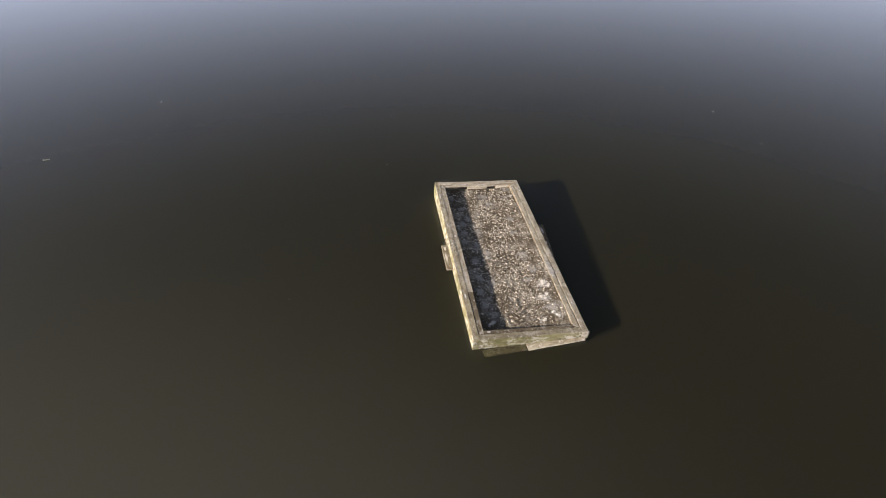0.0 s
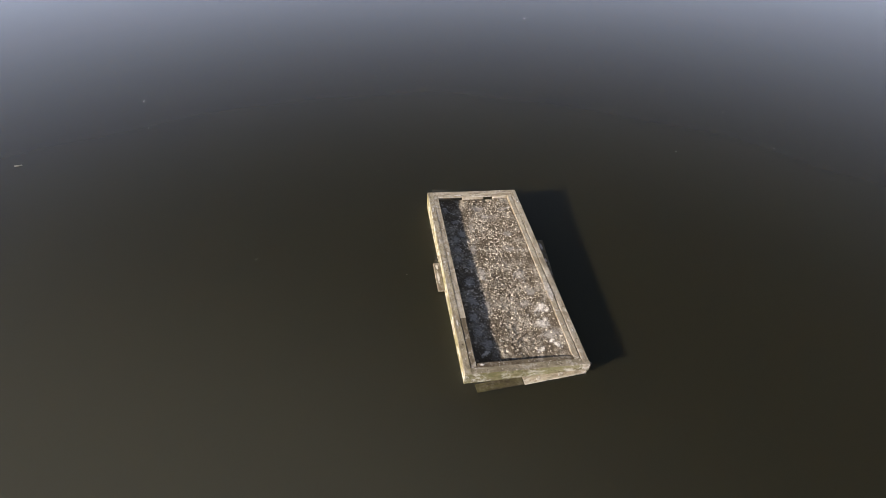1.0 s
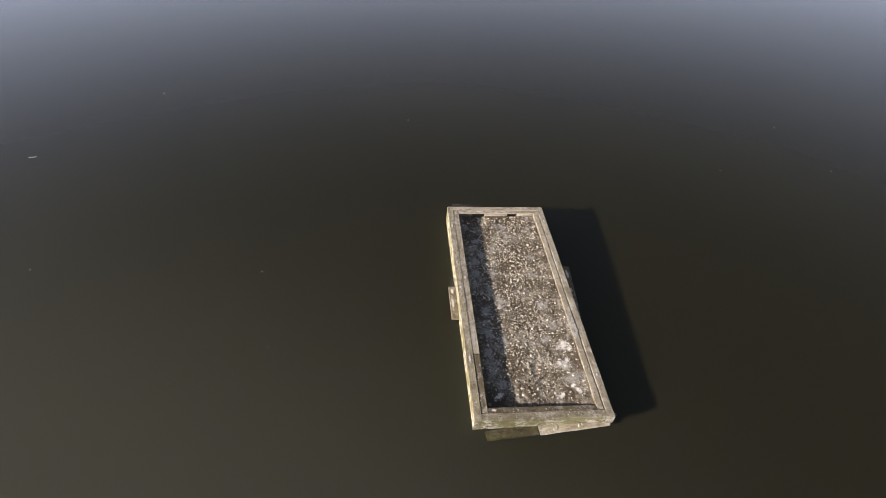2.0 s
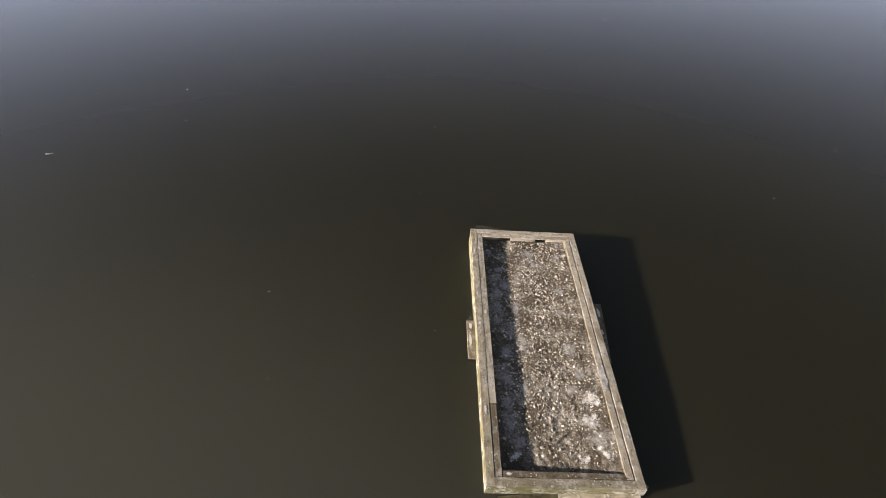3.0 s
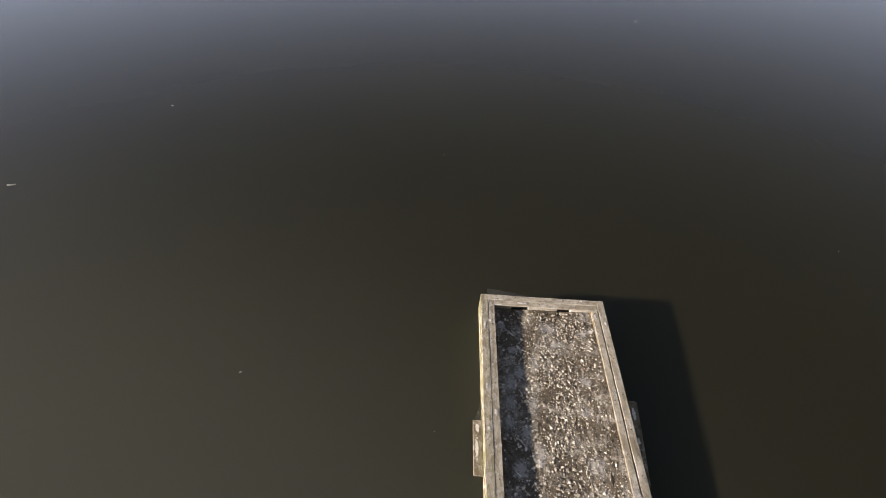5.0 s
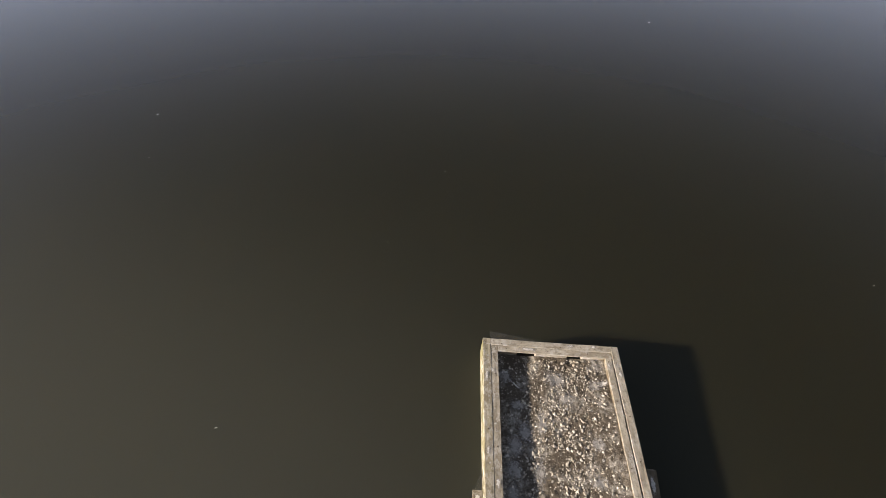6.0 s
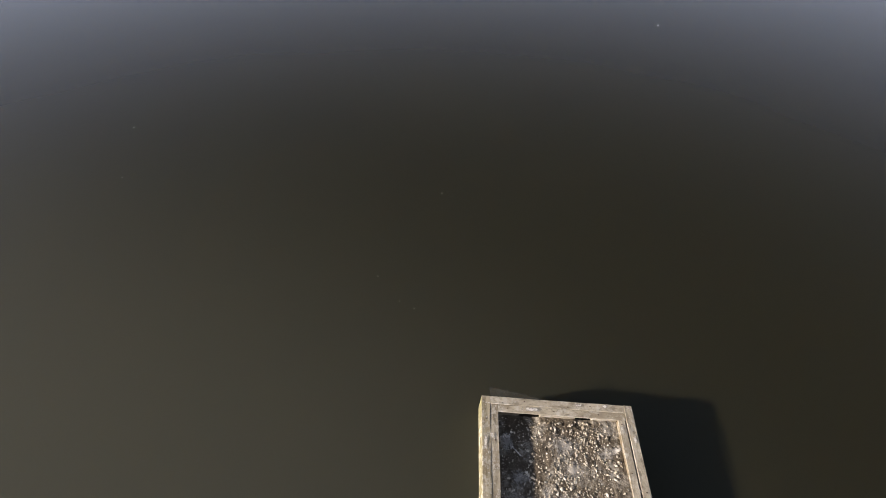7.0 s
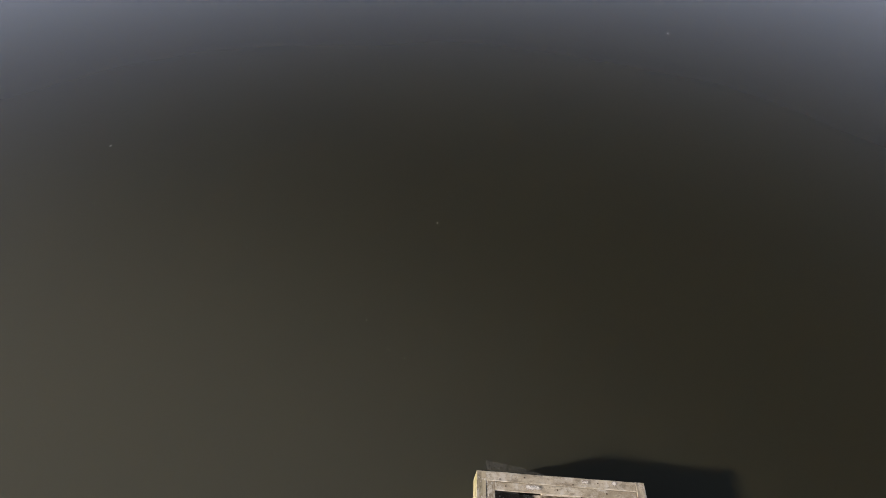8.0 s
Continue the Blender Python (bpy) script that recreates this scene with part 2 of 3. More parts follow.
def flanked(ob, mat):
    """Gives a beam's upright sides a second wood, darkened to offset the low sun."""
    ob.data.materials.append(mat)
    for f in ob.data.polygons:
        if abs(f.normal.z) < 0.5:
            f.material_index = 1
    return ob


def timber(length, width, height, wear=0.004, seed=0, step=0.12, edge=0.010):
    """A sawn plank along local x, top at z = 0, from 0 to length; long edges rounded, sides uneven."""
    bm = bmesh.new()
    r = min(edge, width * 0.2, height * 0.2)
    w, rows = width / 2, []
    prof = [(-w, -height), (-w, -r), (-w + r * 0.3, -r * 0.3), (-w + r, 0), (-w * 0.33, 0), (w * 0.33, 0), (w - r, 0), (w - r * 0.3, -r * 0.3), (w, -r), (w, -height)]
    count = max(2, int(length / step))
    for i in range(count + 1):
        x = length * i / count
        ring = []
        for j, (y, z) in enumerate(prof):
            k = noise.noise(Vector((x * 2.1, y * 9 + seed * 3.7, z * 9 + seed)))
            k2 = noise.noise(Vector((x * 9.0, y * 21 + seed * 1.9, z * 15 - seed)))
            ring.append(bm.verts.new((x, y + wear * (k + 0.6 * k2), z + wear * (0.7 * k2 + 0.8 * k))))
        rows.append(ring)
    for a, b in zip(rows, rows[1:]):
        for j in range(len(prof)):
            q = (j + 1) % len(prof)
            bm.faces.new((a[j], b[j], b[q], a[q]))
    bm.faces.new(rows[0])
    bm.faces.new(rows[-1][::-1])
    bmesh.ops.recalc_face_normals(bm, faces=bm.faces)
    return bm


def blob(rx, ry, seed, height=0.004, arms=22):
    """A thin splash with a ragged outline, lying on z = 0."""
    rnd = random.Random(seed)
    bm = bmesh.new()
    mid = bm.verts.new((0, 0, height))
    ring, low = [], []
    for i in range(arms):
        a = 2 * math.pi * i / arms
        k = 0.62 + 0.38 * noise.noise(Vector((math.cos(a) * 1.6, math.sin(a) * 1.6, seed * 2.3))) + rnd.uniform(-0.22, 0.28)
        ring.append(bm.verts.new((rx * k * 0.9 * math.cos(a), ry * k * 0.9 * math.sin(a), height * 0.8)))
        low.append(bm.verts.new((rx * k * math.cos(a), ry * k * math.sin(a), -0.002)))
    for i in range(arms):
        j = (i + 1) % arms
        bm.faces.new((mid, ring[i], ring[j]))
        bm.faces.new((ring[i], low[i], low[j], ring[j]))
    return bm


def stone_mesh(seed, flat=0.6, sides=7, slim=0.75):
    """An angular pebble about 1 across, resting on z = 0."""
    rnd = random.Random(seed)
    bm = bmesh.new()
    rings = []
    for z, r in ((0.0, 0.36), (0.30, 0.5), (0.72, 0.38)):
        rings.append([bm.verts.new((r * rnd.uniform(0.58, 1.28) * math.cos(2 * math.pi * (i + rnd.uniform(-0.25, 0.25)) / sides),
                                    slim * r * rnd.uniform(0.58, 1.28) * math.sin(2 * math.pi * i / sides),
                                    flat * (z + rnd.uniform(-0.09, 0.09)))) for i in range(sides)])
    top = bm.verts.new((rnd.uniform(-0.1, 0.1), rnd.uniform(-0.1, 0.1), flat))
    for a, b in zip(rings, rings[1:]):
        for i in range(sides):
            bm.faces.new((a[i], a[(i + 1) % sides], b[(i + 1) % sides], b[i]))
    for i in range(sides):
        bm.faces.new((rings[-1][i], rings[-1][(i + 1) % sides], top))
    bm.faces.new(rings[0][::-1])
    return bm


# ---- the lake ----
bm = bmesh.new()
bmesh.ops.create_grid(bm, x_segments=1, y_segments=1, size=2500)
water = new("water", mesh_of("water", bm, WATER))
tagged(water, "calm murky brown lake water reflecting a pale sky", "water", kind="structure")
bm = bmesh.new()
bmesh.ops.create_grid(bm, x_segments=1, y_segments=1, size=2500)
lake_bed = new("ground", mesh_of("ground", bm, MUD))
lake_bed.location.z = -1.6
tagged(lake_bed, "dark mud bed under the murky lake water", "ground", kind="structure")

# ---- the raft ----
W, L, DECK = 2.2, 5.24, -0.09
raft = new("raft")
raft.matrix_basis = TILT
tagged(raft, "weathered timber nesting raft filled with gravel, floating on murky water", "raft")

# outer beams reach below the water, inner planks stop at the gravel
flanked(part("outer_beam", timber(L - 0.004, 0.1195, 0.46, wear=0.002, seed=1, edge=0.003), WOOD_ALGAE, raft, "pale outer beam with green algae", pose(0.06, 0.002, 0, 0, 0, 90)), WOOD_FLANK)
part("outer_beam", timber(L, 0.125, 0.46, seed=2), WOOD, raft, "", pose(2.1375, 0, 0, 0, 0, 90))
part("rim_plank", timber(L - 1.224, 0.1155, 0.17, wear=0.002, seed=3, edge=0.003), WOOD, raft, "", pose(0.1765, 1.224, -0.003, 0, 0, 90))
part("rim_plank", timber(1.086, 0.112, 0.17, seed=23), WOOD_STAINED, raft, "brown stained inner plank", pose(0.1765, 0.13, -0.005, 0, 0, 90))
# sides of this inner plank are darkened by colour against the sun's glare
flanked(part("rim_plank", timber(L - 0.36, 0.112, 0.17, wear=0.002, seed=4), WOOD, raft, "", pose(2.006, 0.13, -0.002, 0, 0, 90)), WOOD_DAMP_DIM)
part("end_beam", timber(W - 0.25, 0.12, 0.44, seed=5), WOOD, raft, "", pose(0.121, L - 0.06, 0.001))
part("rim_plank", timber(W - 0.37, 0.105, 0.022, seed=6, wear=0.002), WOOD, raft, "", pose(0.237, L - 0.174, -0.002))
# under the inner far plank three blocks, the first darker, leave two drain slots
for i, (a, b) in enumerate(((0.237, 0.545), (0.85, 1.352), (1.60, 1.95))):
    part("slot_block", timber(b - a, 0.095, 0.12, seed=7 + i), WOOD_DAMP_DIM if i == 0 else WOOD, raft, "", pose(a, L - 0.172, -0.025))
# dark board added behind the slots; its colour stands for their inner shade
part("slot_back", timber(1.7, 0.02, 0.12, seed=11), WOOD_DAMP_DIM, raft, "", pose(0.24, L - 0.127, -0.027))
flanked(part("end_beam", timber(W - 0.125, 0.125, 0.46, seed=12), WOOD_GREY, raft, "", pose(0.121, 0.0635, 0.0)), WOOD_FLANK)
part("rim_plank", timber(W - 0.37, 0.088, 0.17, seed=13), WOOD_DAMP_DIM, raft, "dark damp inner plank", pose(0.237, 0.172, -0.004))

# hull under the gravel
bm = bmesh.new()
bmesh.ops.create_cube(bm, size=1, matrix=Matrix.Translation((W / 2, L / 2, -0.33)) @ Matrix.Diagonal((W - 0.27, L - 0.27, 0.32, 1)))
part("hull", bm, TAR, raft)

# skirting plank along the near end, its one end under water
part("ledge_plank", timber(1.13, 0.19, 0.05, seed=14), WOOD, raft, "", pose(1.02, -0.055, -0.215, 0, -3.2, 5))
part("ledge_plank", timber(0.82, 0.175, 0.05, wear=0.0015, seed=15), WOOD_WET, raft, "dark wet ledge plank awash in the murky water", pose(0.19, -0.122, -0.2475, 0, -1.75, 5))
bm = bmesh.new()
tri = ((2.202, -0.01), (2.285, 0.085), (2.202, 0.15))
lo, hi = [bm.verts.new((x, y, -0.24)) for x, y in tri], [bm.verts.new((x, y, -0.06 - 0.5 * (x - 2.2))) for x, y in tri]
bm.faces.new(hi)
bm.faces.new(lo[::-1])
for i in range(3):
    bm.faces.new((lo[i], lo[(i + 1) % 3], hi[(i + 1) % 3], hi[i]))
bmesh.ops.bevel(bm, geom=bm.edges[:], offset=0.006, segments=2, affect="EDGES")
part("corner_block", bm, WOOD_DAMP_DIM, raft, "dark damp wooden corner block")
# side ledges
part("side_ledge", timber(0.80, 0.14, 0.035, seed=17), WOOD_STAINED, raft, "", pose(-0.070, 2.17, -0.235, 0, 0, 90))
part("side_ledge", timber(1.22, 0.15, 0.035, seed=18), WOOD_DAMP_DIM, raft, "", pose(2.217, 2.11, -0.150, 0, -5.4, 87.1))

# thin clear sheets caught under the rim
def sheet(corners):
    bm = bmesh.new()
    up = [bm.verts.new(c) for c in corners]
    dn = [bm.verts.new((c[0], c[1], c[2] - 0.003)) for c in corners]
    bm.faces.new(up)
    bm.faces.new(dn[::-1])
    for i in range(len(up)):
        j = (i + 1) % len(up)
        bm.faces.new((up[i], dn[i], dn[j], up[j]))
    return bm

part("plastic_sheet", sheet(((0.117, L + 0.002, -0.008), (0.92, L + 0.002, -0.008), (0.58, L + 0.075, -0.004), (0.117, L + 0.14, 0.0))), SHEET, raft, "torn clear plastic sheet")
part("plastic_sheet", sheet(((-0.002, 2.975, -0.23), (-0.002, 3.26, -0.23), (-0.13, 2.975, -0.23))), SHEET, raft)

# gravel bed
def bed(x, y):
    """Height of the gravel: uneven, a little hollow along one long rim and banked up towards the other, washed out in front of the drain slots."""
    h = DECK + 0.010 * noise.noise(Vector((x * 2.2, y * 2.2, 0))) + 0.009 * noise.noise(Vector((x * 11, y * 11, 4)))
    bank = min(1.0, max(0.0, (x - 1.15) / 0.80)) ** 1.3 * min(1.0, max(0.25, (5.0 - y) / 0.9))
    h += bank * (0.066 + 0.020 * noise.noise(Vector((y * 2.3, 0, 9))))
    h -= 0.018 * min(1.0, max(0.0, (0.98 - x) / 0.30))
    if y > L - 0.36 and (0.56 < x < 0.84 or 1.36 < x < 1.59):
        h -= 0.012
    return h


bm = bmesh.new()
nx, ny = 90, 230
grid = []
for j in range(ny + 1):
    line = []
    for i in range(nx + 1):
        x, y = 0.236 + (W - 0.49) * i / nx, 0.215 + (L - 0.435) * j / ny
        line.append(bm.verts.new((x, y, bed(x, y) + 0.010 * noise.noise(Vector((x * 30, y * 30, 8))))))
    grid.append(line)
for a, b in zip(grid, grid[1:]):
    for i in range(nx):
        bm.faces.new((a[i], a[i + 1], b[i + 1], b[i]))
part("gravel_bed", bm, GRAVEL, raft, "brown gravel and soil with bird lime", None, True)


def density(x, y):
    """How thickly the stones lie: thickest along the middle, fewer at the sides and the near end."""
    d = math.exp(-((x - 1.12) / 0.50) ** 2) + (0.22 if x < 0.75 else 0.0) + (0.30 if x > 1.40 else 0.0)
    d += 0.4 * math.exp(-((x - 1.15) / 0.33) ** 2 - ((y - 4.1) / 0.5) ** 2)
    d *= 0.30 + 0.70 * min(1.0, max(0.0, (y - 0.45) / 0.6))
    d *= 0.66 + 0.6 * noise.noise(Vector((x * 2.8, y * 2.8, 17)))
    return max(0.02, d)


rng = random.Random(5)
spots = []
while len(spots) < 5000:
    x, y = rng.uniform(0.26, 1.93), rng.uniform(0.24, L - 0.25)
    if rng.random() < density(x, y):
        spots.append((x, y))
# small stones, one heap
shapes = [stone_mesh(s, flat=0.18 + 0.04 * (s % 5), sides=5 + s % 2, slim=0.5 + 0.06 * s) for s in range(8)]
bases = []
for b in shapes:
    b.verts.ensure_lookup_table()
    b.verts.index_update()
    bases.append(([v.co.copy() for v in b.verts], [[v.index for v in f.verts] for f in b.faces]))
    b.free()
verts, faces = [], []
for k, (x, y) in enumerate(spots):
    size = rng.uniform(0.012, 0.025) if k % 4 == 3 else min(0.062, 0.027 + rng.expovariate(1 / 0.011))
    cos, fs = bases[k % 8]
    m = Matrix.Translation((x, y, bed(x, y) - 0.002 - 0.07 * size)) @ Euler((rng.uniform(-0.7, 0.7), rng.uniform(-0.7, 0.7), rng.uniform(0, 6.28))).to_matrix().to_4x4() @ Matrix.Scale(size, 4)
    o = len(verts)
    verts += [tuple(m @ c) for c in cos]
    faces += [[o + i for i in f] for f in fs]
me = bpy.data.meshes.new("gravel")
me.from_pydata(verts, [], faces)
me.materials.append(STONE)
gravel = new("gravel", me)
gravel.parent = raft
tagged(gravel, "small pale stones and shell bits", kind="stuff")

# larger stones, each its own
big = [mesh_of("stone", stone_mesh(40 + s, flat=0.16 + 0.04 * (s % 4), sides=6, slim=0.52 + 0.045 * s), STONE) for s in range(9)]
made = 0
while made < 298:
    x, y = rng.uniform(0.27, 1.92), rng.uniform(0.26, L - 0.27)
    if rng.random() > density(x, y):
        continue
    ob = new("stone", big[made % 9])
    ob.parent = raft
    size = rng.uniform(0.045, 0.080)
    ob.matrix_basis = Matrix.Translation((x, y, bed(x, y) - 0.002 - 0.07 * size)) @ Euler((rng.uniform(-0.5, 0.5), rng.uniform(-0.5, 0.5), rng.uniform(0, 6.28))).to_matrix().to_4x4() @ Matrix.Diagonal((size, size, size, 1))
    made += 1

# bird lime: splashes on the gravel and the rim that follow the surface, then many small spots
def splash(x, y, z, rx, ry, turn, mat=SPLASH, on_bed=False, lean=0):
    bm = bmesh.new()
    c, sn = math.cos(radians(turn)), math.sin(radians(turn))

    def at(u, v):
        if not on_bed:
            return bm.verts.new((u, v, 0))
        px, py = x + rx * u * c - ry * v * sn, y + rx * u * sn + ry * v * c
        return bm.verts.new((u, v, bed(px, py) + 0.007 - z))

    mid, rings = at(0, 0), []
    for k in range(1, 7):
        rings.append([at(k / 6 * math.cos(a * math.pi / 10), k / 6 * math.sin(a * math.pi / 10)) for a in range(20)])
    for i in range(20):
        bm.faces.new((mid, rings[0][i], rings[0][(i + 1) % 20]))
        for a, b in zip(rings, rings[1:]):
            bm.faces.new((a[i], b[i], b[(i + 1) % 20], a[(i + 1) % 20]))
    part("lime_splash", bm, mat, raft, "", pose(x, y, z, lean, 0, turn) @ Matrix.Diagonal((rx, ry, 1, 1)))


# white splashes, then wider lime dust that also lightens the rim's shaded strip
for x, y, rx, ry, turn in (
        (1.72, 1.38, 0.17, 0.10, 40), (1.80, 1.30, 0.10, 0.06, 0), (1.64, 1.00, 0.17, 0.10, -15), (1.72, 1.08, 0.08, 0.06, 30), (1.76, 0.50, 0.14, 0.045, 130), (1.70, 0.58, 0.07, 0.05, 20), (1.45, 0.42, 0.12, 0.06, 30),
        (0.47, 0.47, 0.16, 0.055, 35), (0.54, 2.62, 0.12, 0.012, 135), (0.47, 2.16, 0.12, 0.012, 137), (0.50, 4.49, 0.14, 0.014, 135), (0.78, 2.32, 0.08, 0.07, 0), (0.34, 4.70, 0.07, 0.035, 0),
        (0.32, 3.40, 0.05, 0.03, 20), (0.40, 1.90, 0.04, 0.03, 60), (1.86, 4.59, 0.10, 0.05, 20)):
    splash(x, y, bed(x, y), rx * 1.3, ry * 1.3, turn, SPLASH, True)
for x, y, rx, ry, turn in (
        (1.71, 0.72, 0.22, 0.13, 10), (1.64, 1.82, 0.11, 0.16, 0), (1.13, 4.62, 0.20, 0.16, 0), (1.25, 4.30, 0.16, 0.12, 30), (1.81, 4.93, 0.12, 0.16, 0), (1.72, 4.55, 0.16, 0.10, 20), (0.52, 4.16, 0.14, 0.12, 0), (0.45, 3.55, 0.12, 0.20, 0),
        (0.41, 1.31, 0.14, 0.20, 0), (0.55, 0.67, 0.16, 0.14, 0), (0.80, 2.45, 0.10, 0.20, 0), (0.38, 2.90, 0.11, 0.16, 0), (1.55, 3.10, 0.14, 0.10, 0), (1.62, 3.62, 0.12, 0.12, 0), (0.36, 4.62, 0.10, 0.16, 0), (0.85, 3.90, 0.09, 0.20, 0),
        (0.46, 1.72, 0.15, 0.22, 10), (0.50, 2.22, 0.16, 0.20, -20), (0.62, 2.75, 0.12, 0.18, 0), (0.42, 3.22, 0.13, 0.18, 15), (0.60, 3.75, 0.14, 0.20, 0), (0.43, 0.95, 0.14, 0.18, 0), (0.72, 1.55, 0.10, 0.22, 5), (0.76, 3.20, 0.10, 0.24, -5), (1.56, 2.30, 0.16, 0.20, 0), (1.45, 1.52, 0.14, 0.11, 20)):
    splash(x, y, bed(x, y), rx * 1.3, ry * 1.3, turn, DUST_LIFT, True)
for x, y, rx, ry, turn in (
        (1.995, 1.78, 0.065, 0.22, 2), (1.985, 1.62, 0.055, 0.13, 0), (2.01, 1.90, 0.05, 0.10, 0), (1.975, 1.97, 0.04, 0.05, 0), (0.14, 4.66, 0.03, 0.05, 0), (0.71, 5.075, 0.13, 0.04, 0), (0.05, 4.55, 0.03, 0.12, 0), (0.17, 3.0, 0.03, 0.08, 0), (2.14, 4.75, 0.03, 0.07, 0), (2.13, 0.75, 0.025, 0.04, 0), (0.05, 1.1, 0.03, 0.10, 4),
        (1.42, 5.19, 0.07, 0.03, 5), (1.79, 5.20, 0.05, 0.035, 30), (1.99, 4.87, 0.03, 0.07, 10), (0.05, 3.42, 0.03, 0.06, 0), (0.06, 2.75, 0.03, 0.05, 0),
        (0.33, 0.17, 0.05, 0.03, 0)):
    splash(x, y, 0.0065, rx * 1.25, ry * 1.25, turn, SMEAR if rx > 0.048 and x > 1.9 else SPLASH)
for x, y, z, rx, ry, lean in ((-0.09, 2.55, -0.2315, 0.035, 0.22, 0), (-0.075, 2.85, -0.2315, 0.04, 0.10, 0), (2.262, 3.12, -0.048, 0.040, 0.13, 5.4), (2.25, 2.72, -0.086, 0.035, 0.08, 5.4)):
    splash(x, y, z, rx, ry, 0, SMEAR, False, lean)
# lumps of caked lime on the ledge plank
for i, (x, y, z, size, turn) in enumerate(((1.27, -0.075, -0.200, 0.085, 20), (1.30, -0.04, -0.198, 0.055, 75), (1.66, -0.035, -0.178, 0.062, 50), (1.71, -0.02, -0.176, 0.048, 10), (2.05, 0.0, -0.157, 0.050, 30))):
    part("lime_clump", blob(0.62 * size, 0.5 * size, 300 + i, height=0.006, arms=14), LIME, raft, "", pose(x, y, z, 0, 0, turn))

# the worn tops of the rim, to lay spots and bolts on
tops = []
for ob in raft.children:
    if ob.name.split(".")[0] in ("outer_beam", "rim_plank", "end_beam"):
        tops.append(BVHTree.FromPolygons([ob.matrix_basis @ v.co for v in ob.data.vertices], [list(p.vertices) for p in ob.data.polygons]))


def rim_height(x, y):
    """Height of the timber under a place on the rim, or None over a gap."""
    found = [hit.z for hit, normal, index, distance in (tree.ray_cast(Vector((x, y, 0.05)), Vector((0, 0, -1)), 0.08) for tree in tops) if hit]
    return max(found, default=None)


spot = [blob(1.0, 0.8, 200 + k, height=0.22, arms=9) for k in range(5)]
kinds = []
for b in spot:
    b.verts.ensure_lookup_table()
    b.verts.index_update()
    kinds.append(([v.co.copy() for v in b.verts], [[v.index for v in f.verts] for f in b.faces]))
    b.free()
hoop = []
for i in range(12):
    a = 2 * math.pi * i / 12
    k = 1 + 0.25 * noise.noise(Vector((math.cos(a), math.sin(a), 31)))
    hoop += [(1.05 * k * math.cos(a), 0.98 * k * math.sin(a), 0.0), (0.86 * k * math.cos(a), 0.80 * k * math.sin(a), 0.30), (0.66 * k * math.cos(a), 0.58 * k * math.sin(a), 0.0)]
kinds.append(([Vector(c) for c in hoop], [[3 * i + q, 3 * ((i + 1) % 12) + q, 3 * ((i + 1) % 12) + q + 1, 3 * i + q + 1] for i in range(12) for q in (0, 1)]))
verts, faces = [], []
for k in range(360):
    side = rng.random()
    if side < 0.48:
        x, y = rng.uniform(0.012, 0.228), rng.uniform(0.1, L - 0.05)
    elif side < 0.72:
        x, y = rng.uniform(1.96, 2.19), rng.uniform(0.1, L - 0.05)
    elif side < 0.88:
        x, y = rng.uniform(0.15, 2.05), rng.uniform(L - 0.22, L - 0.01)
    else:
        x, y = rng.uniform(0.15, 2.05), rng.uniform(0.02, 0.21)
    size = min(0.028, 0.006 + rng.expovariate(1 / 0.006))
    cos, fs = kinds[5 if side < 0.48 and k % 3 == 0 else k % 5]
    if side < 0.48 and k % 3 == 0:
        size = rng.uniform(0.010, 0.017)
    z = rim_height(x, y)
    if z is None:
        continue
    m = Matrix.Translation((x, y, z + 0.0008)) @ Euler((0, 0, rng.uniform(0, 6.28))).to_matrix().to_4x4() @ Matrix.Diagonal((size, size, 0.004, 1))
    o = len(verts)
    verts += [tuple(m @ c) for c in cos]
    faces += [[o + i for i in f] for f in fs]
me = bpy.data.meshes.new("lime_spots")
me.from_pydata(verts, [], faces)
me.materials.append(LIME)
spots_ob = new("lime_spots", me)
spots_ob.parent = raft
tagged(spots_ob, "dried white bird lime spots", kind="stuff")


# twigs on the gravel
def twig(length, radius, seed):
    rnd = random.Random(seed)
    bm = bmesh.new()
    rings = []
    for i in range(7):
        f = i / 6
        c = Vector((length * f, 0.03 * length * math.sin(f * 5 + seed) + rnd.uniform(-0.006, 0.006), radius + rnd.uniform(0, 0.004)))
        r = radius * (1 - 0.55 * f)
        rings.append([bm.verts.new(c + Vector((0, r * math.cos(a * math.pi / 3), r * math.sin(a * math.pi / 3)))) for a in range(6)])
    for a, b in zip(rings, rings[1:]):
        for i in range(6):
            bm.faces.new((a[i], a[(i + 1) % 6], b[(i + 1) % 6], b[i]))
    bm.faces.new(rings[0][::-1])
    bm.faces.new(rings[-1])
    return bm


for i, (x, y, length, turn) in enumerate(((1.07, 0.65, 0.43, 38), (0.97, 0.76, 0.16, -72), (1.30, 0.55, 0.22, 48), (0.85, 3.1, 0.22, 20), (1.55, 4.0, 0.18, -30))):
    ob = new("twig", mesh_of("twig", twig(length, 0.0055, i), TWIG, True))
    ob.matrix_basis = TILT @ pose(x, y, bed(x, y) + 0.002, 0, 0, turn)
    tagged(ob, "dry brown twig lying on the raft gravel", "twig", "twigs on the raft")

# bolts along the rim
def bolt():
    bm = bmesh.new()
    bmesh.ops.create_cone(bm, cap_ends=True, segments=8, radius1=0.010, radius2=0.008, depth=0.004, matrix=Matrix.Translation((0, 0, 0.002)))
    return bm


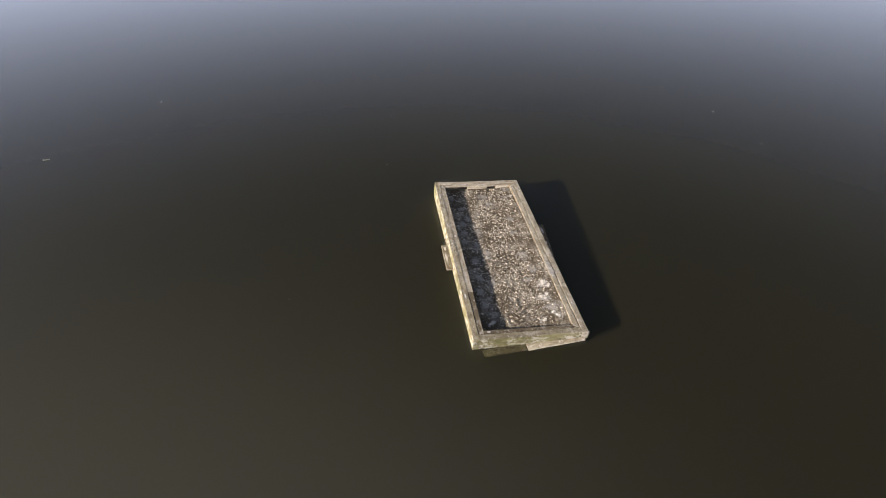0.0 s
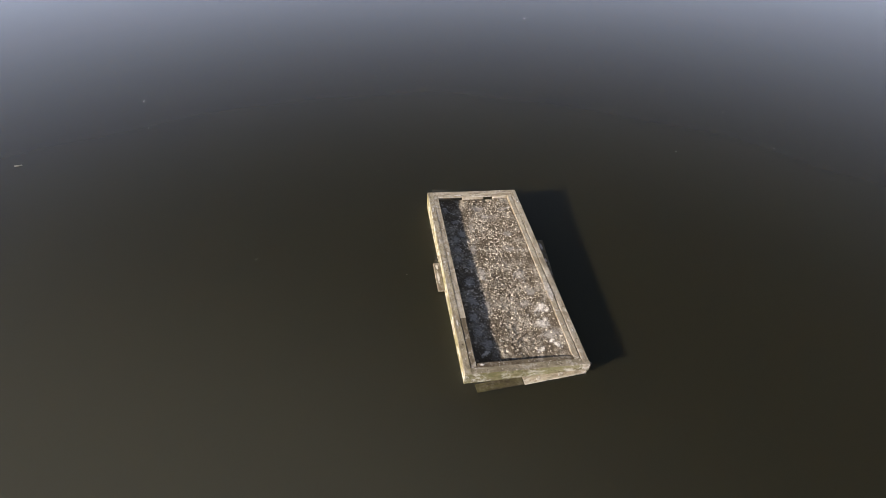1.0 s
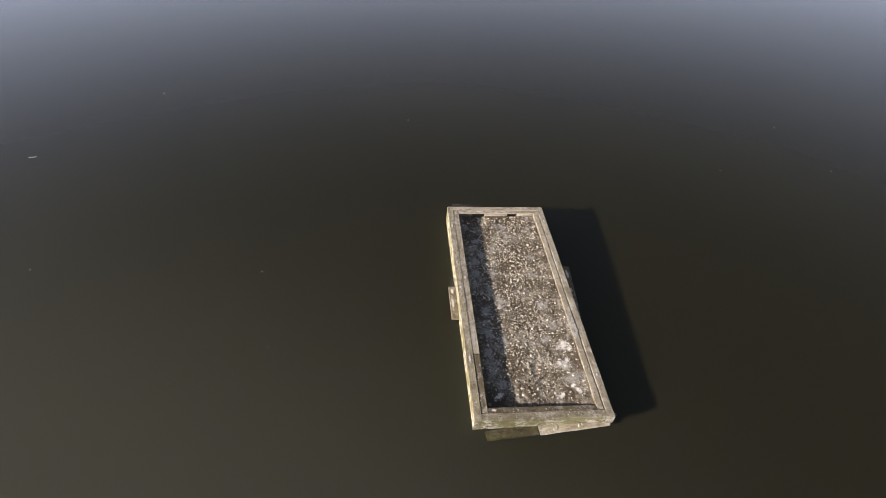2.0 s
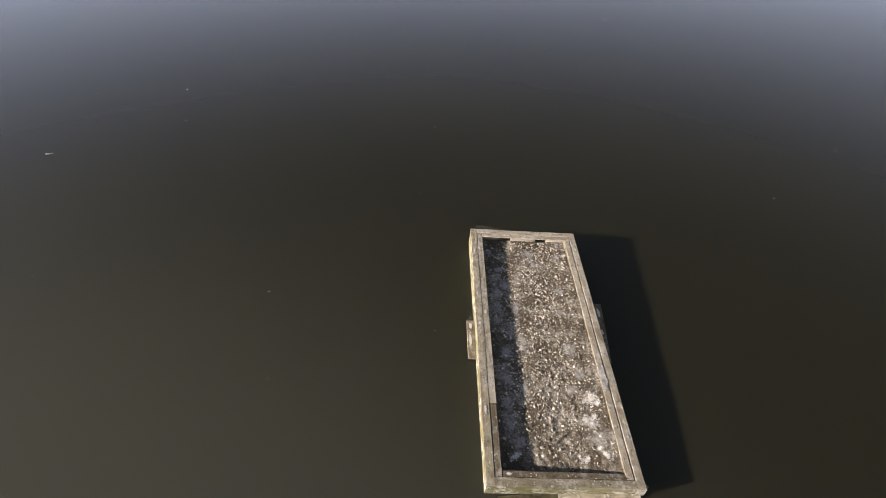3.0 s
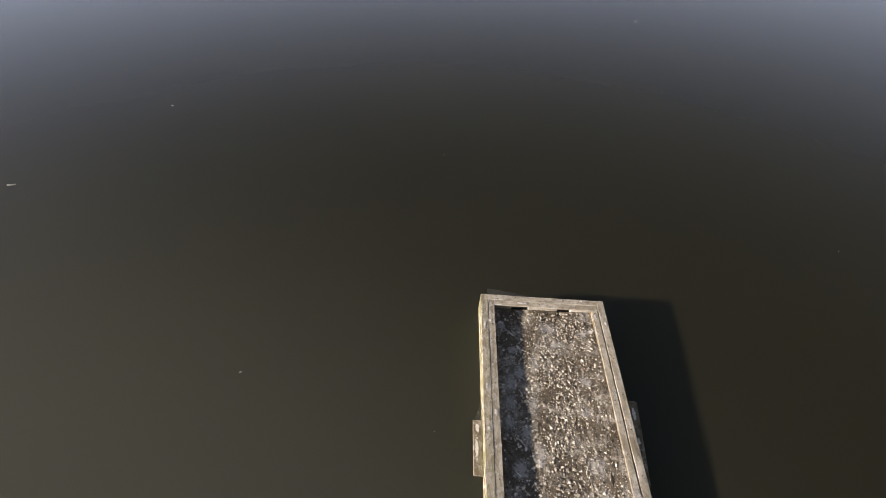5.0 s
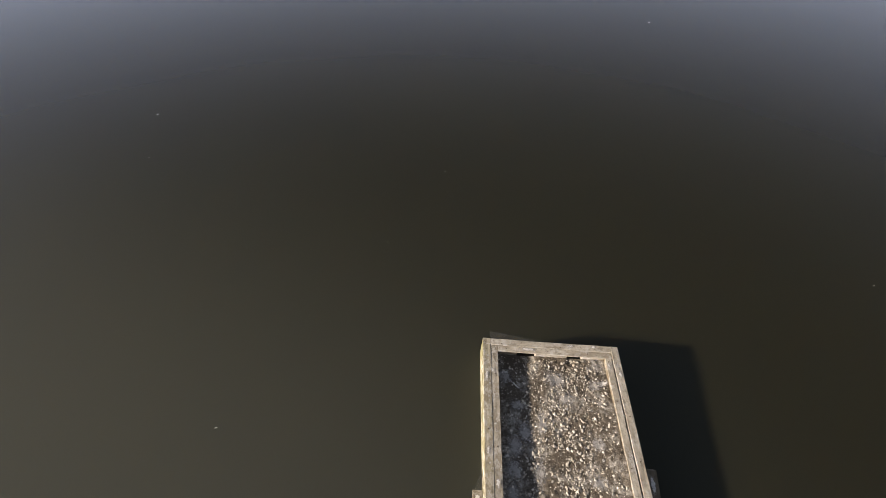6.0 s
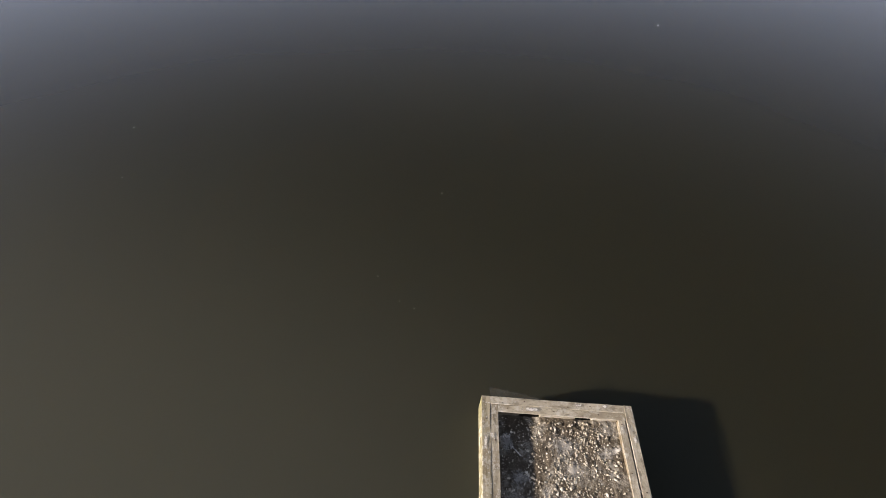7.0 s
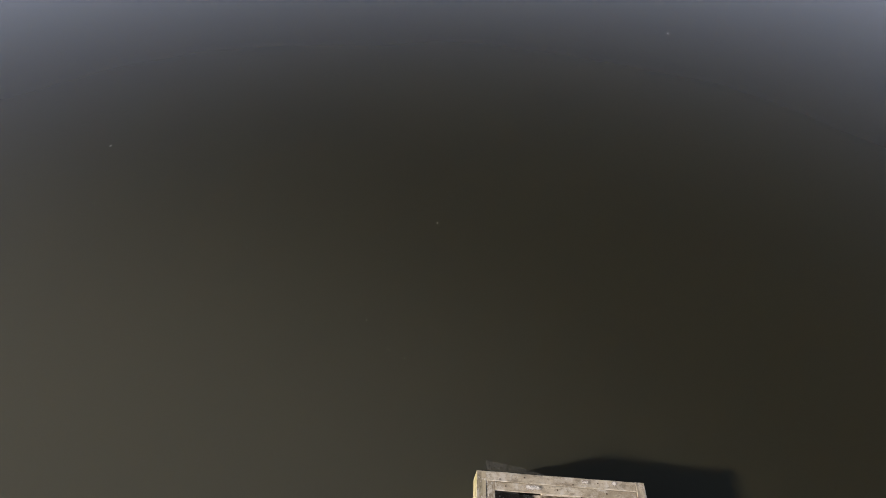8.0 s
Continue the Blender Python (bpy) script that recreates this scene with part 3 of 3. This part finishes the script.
bolt_mesh = mesh_of("bolt", bolt(), RUST)
for x, y in ((1.25, 5.15), (0.30, 5.15), (2.0, 4.95), (2.14, 3.4), (2.14, 2.2), (0.06, 4.9), (0.06, 2.5), (0.18, 1.2), (2.02, 0.9), (0.40, 0.06), (1.70, 0.06),
             (0.37, 5.07), (1.04, 5.07), (1.68, 5.07), (0.62, 5.19), (1.58, 5.19), (2.14, 0.55), (2.14, 1.32), (2.14, 2.85), (2.14, 4.05), (2.00, 0.42), (2.00, 2.48), (2.00, 3.30), (2.00, 4.28), (0.06, 0.62), (0.06, 3.72), (0.18, 2.05), (0.18, 3.48), (0.18, 4.60)):
    ob = new("bolt", bolt_mesh)
    ob.parent = raft
    ob.matrix_basis = pose(x, y, (rim_height(x, y) or 0) - 0.0005)


# ---- things afloat ----
def feather(length, seed):
    rnd = random.Random(seed)
    bm = bmesh.new()
    n = 10
    left, right, mid = [], [], []
    for i in range(n + 1):
        f = i / n
        w = 0.16 * length * math.sin(math.pi * min(1, f * 0.92 + 0.06)) ** 0.7
        z = 0.01 * length + 0.05 * length * math.sin(math.pi * f)
        left.append(bm.verts.new((length * f, w * rnd.uniform(0.8, 1.05), z * 0.7)))
        mid.append(bm.verts.new((length * f, 0, z + 0.01 * length)))
        right.append(bm.verts.new((length * f, -w * rnd.uniform(0.8, 1.05), z * 0.7)))
    for i in range(n):
        bm.faces.new((left[i], mid[i], mid[i + 1], left[i + 1]))
        bm.faces.new((mid[i], right[i], right[i + 1], mid[i + 1]))
    bmesh.ops.solidify(bm, geom=bm.faces[:], thickness=0.002)
    return bm


for i, (x, y, length, turn) in enumerate((
        (-3.91, 3.67, 0.045, 20), (-0.80, 10.36, 0.050, 70), (6.95, 21.35, 0.080, 0), (-8.79, 12.36, 0.070, 30), (7.75, 7.26, 0.045, 15), (-0.72, 2.81, 0.022, 10), (-8.48, 3.90, 0.030, 40),
        (-3.42, 1.74, 0.022, 80), (10.85, 9.75, 0.050, 25), (10.97, 7.15, 0.040, 110), (-8.04, 10.33, 0.030, 5), (-1.42, 7.22, 0.020, 50), (-1.13, 7.07, 0.022, 130), (-1.89, 7.79, 0.020, 0))):
    ob = new("feather", mesh_of("feather", feather(length, i), FEATHER))
    ob.matrix_basis = pose(x, y, 0.001, 0, 0, turn)
    tagged(ob, "small white feather floating on the lake water", "feather", "feathers on the water")

stick = new("driftwood", mesh_of("driftwood", twig(0.17, 0.022, 3), WOOD))
stick.matrix_basis = pose(-10.80, 8.29, -0.016, 0, 0, 12)
tagged(stick, "pale driftwood stick floating on the lake water", "driftwood")
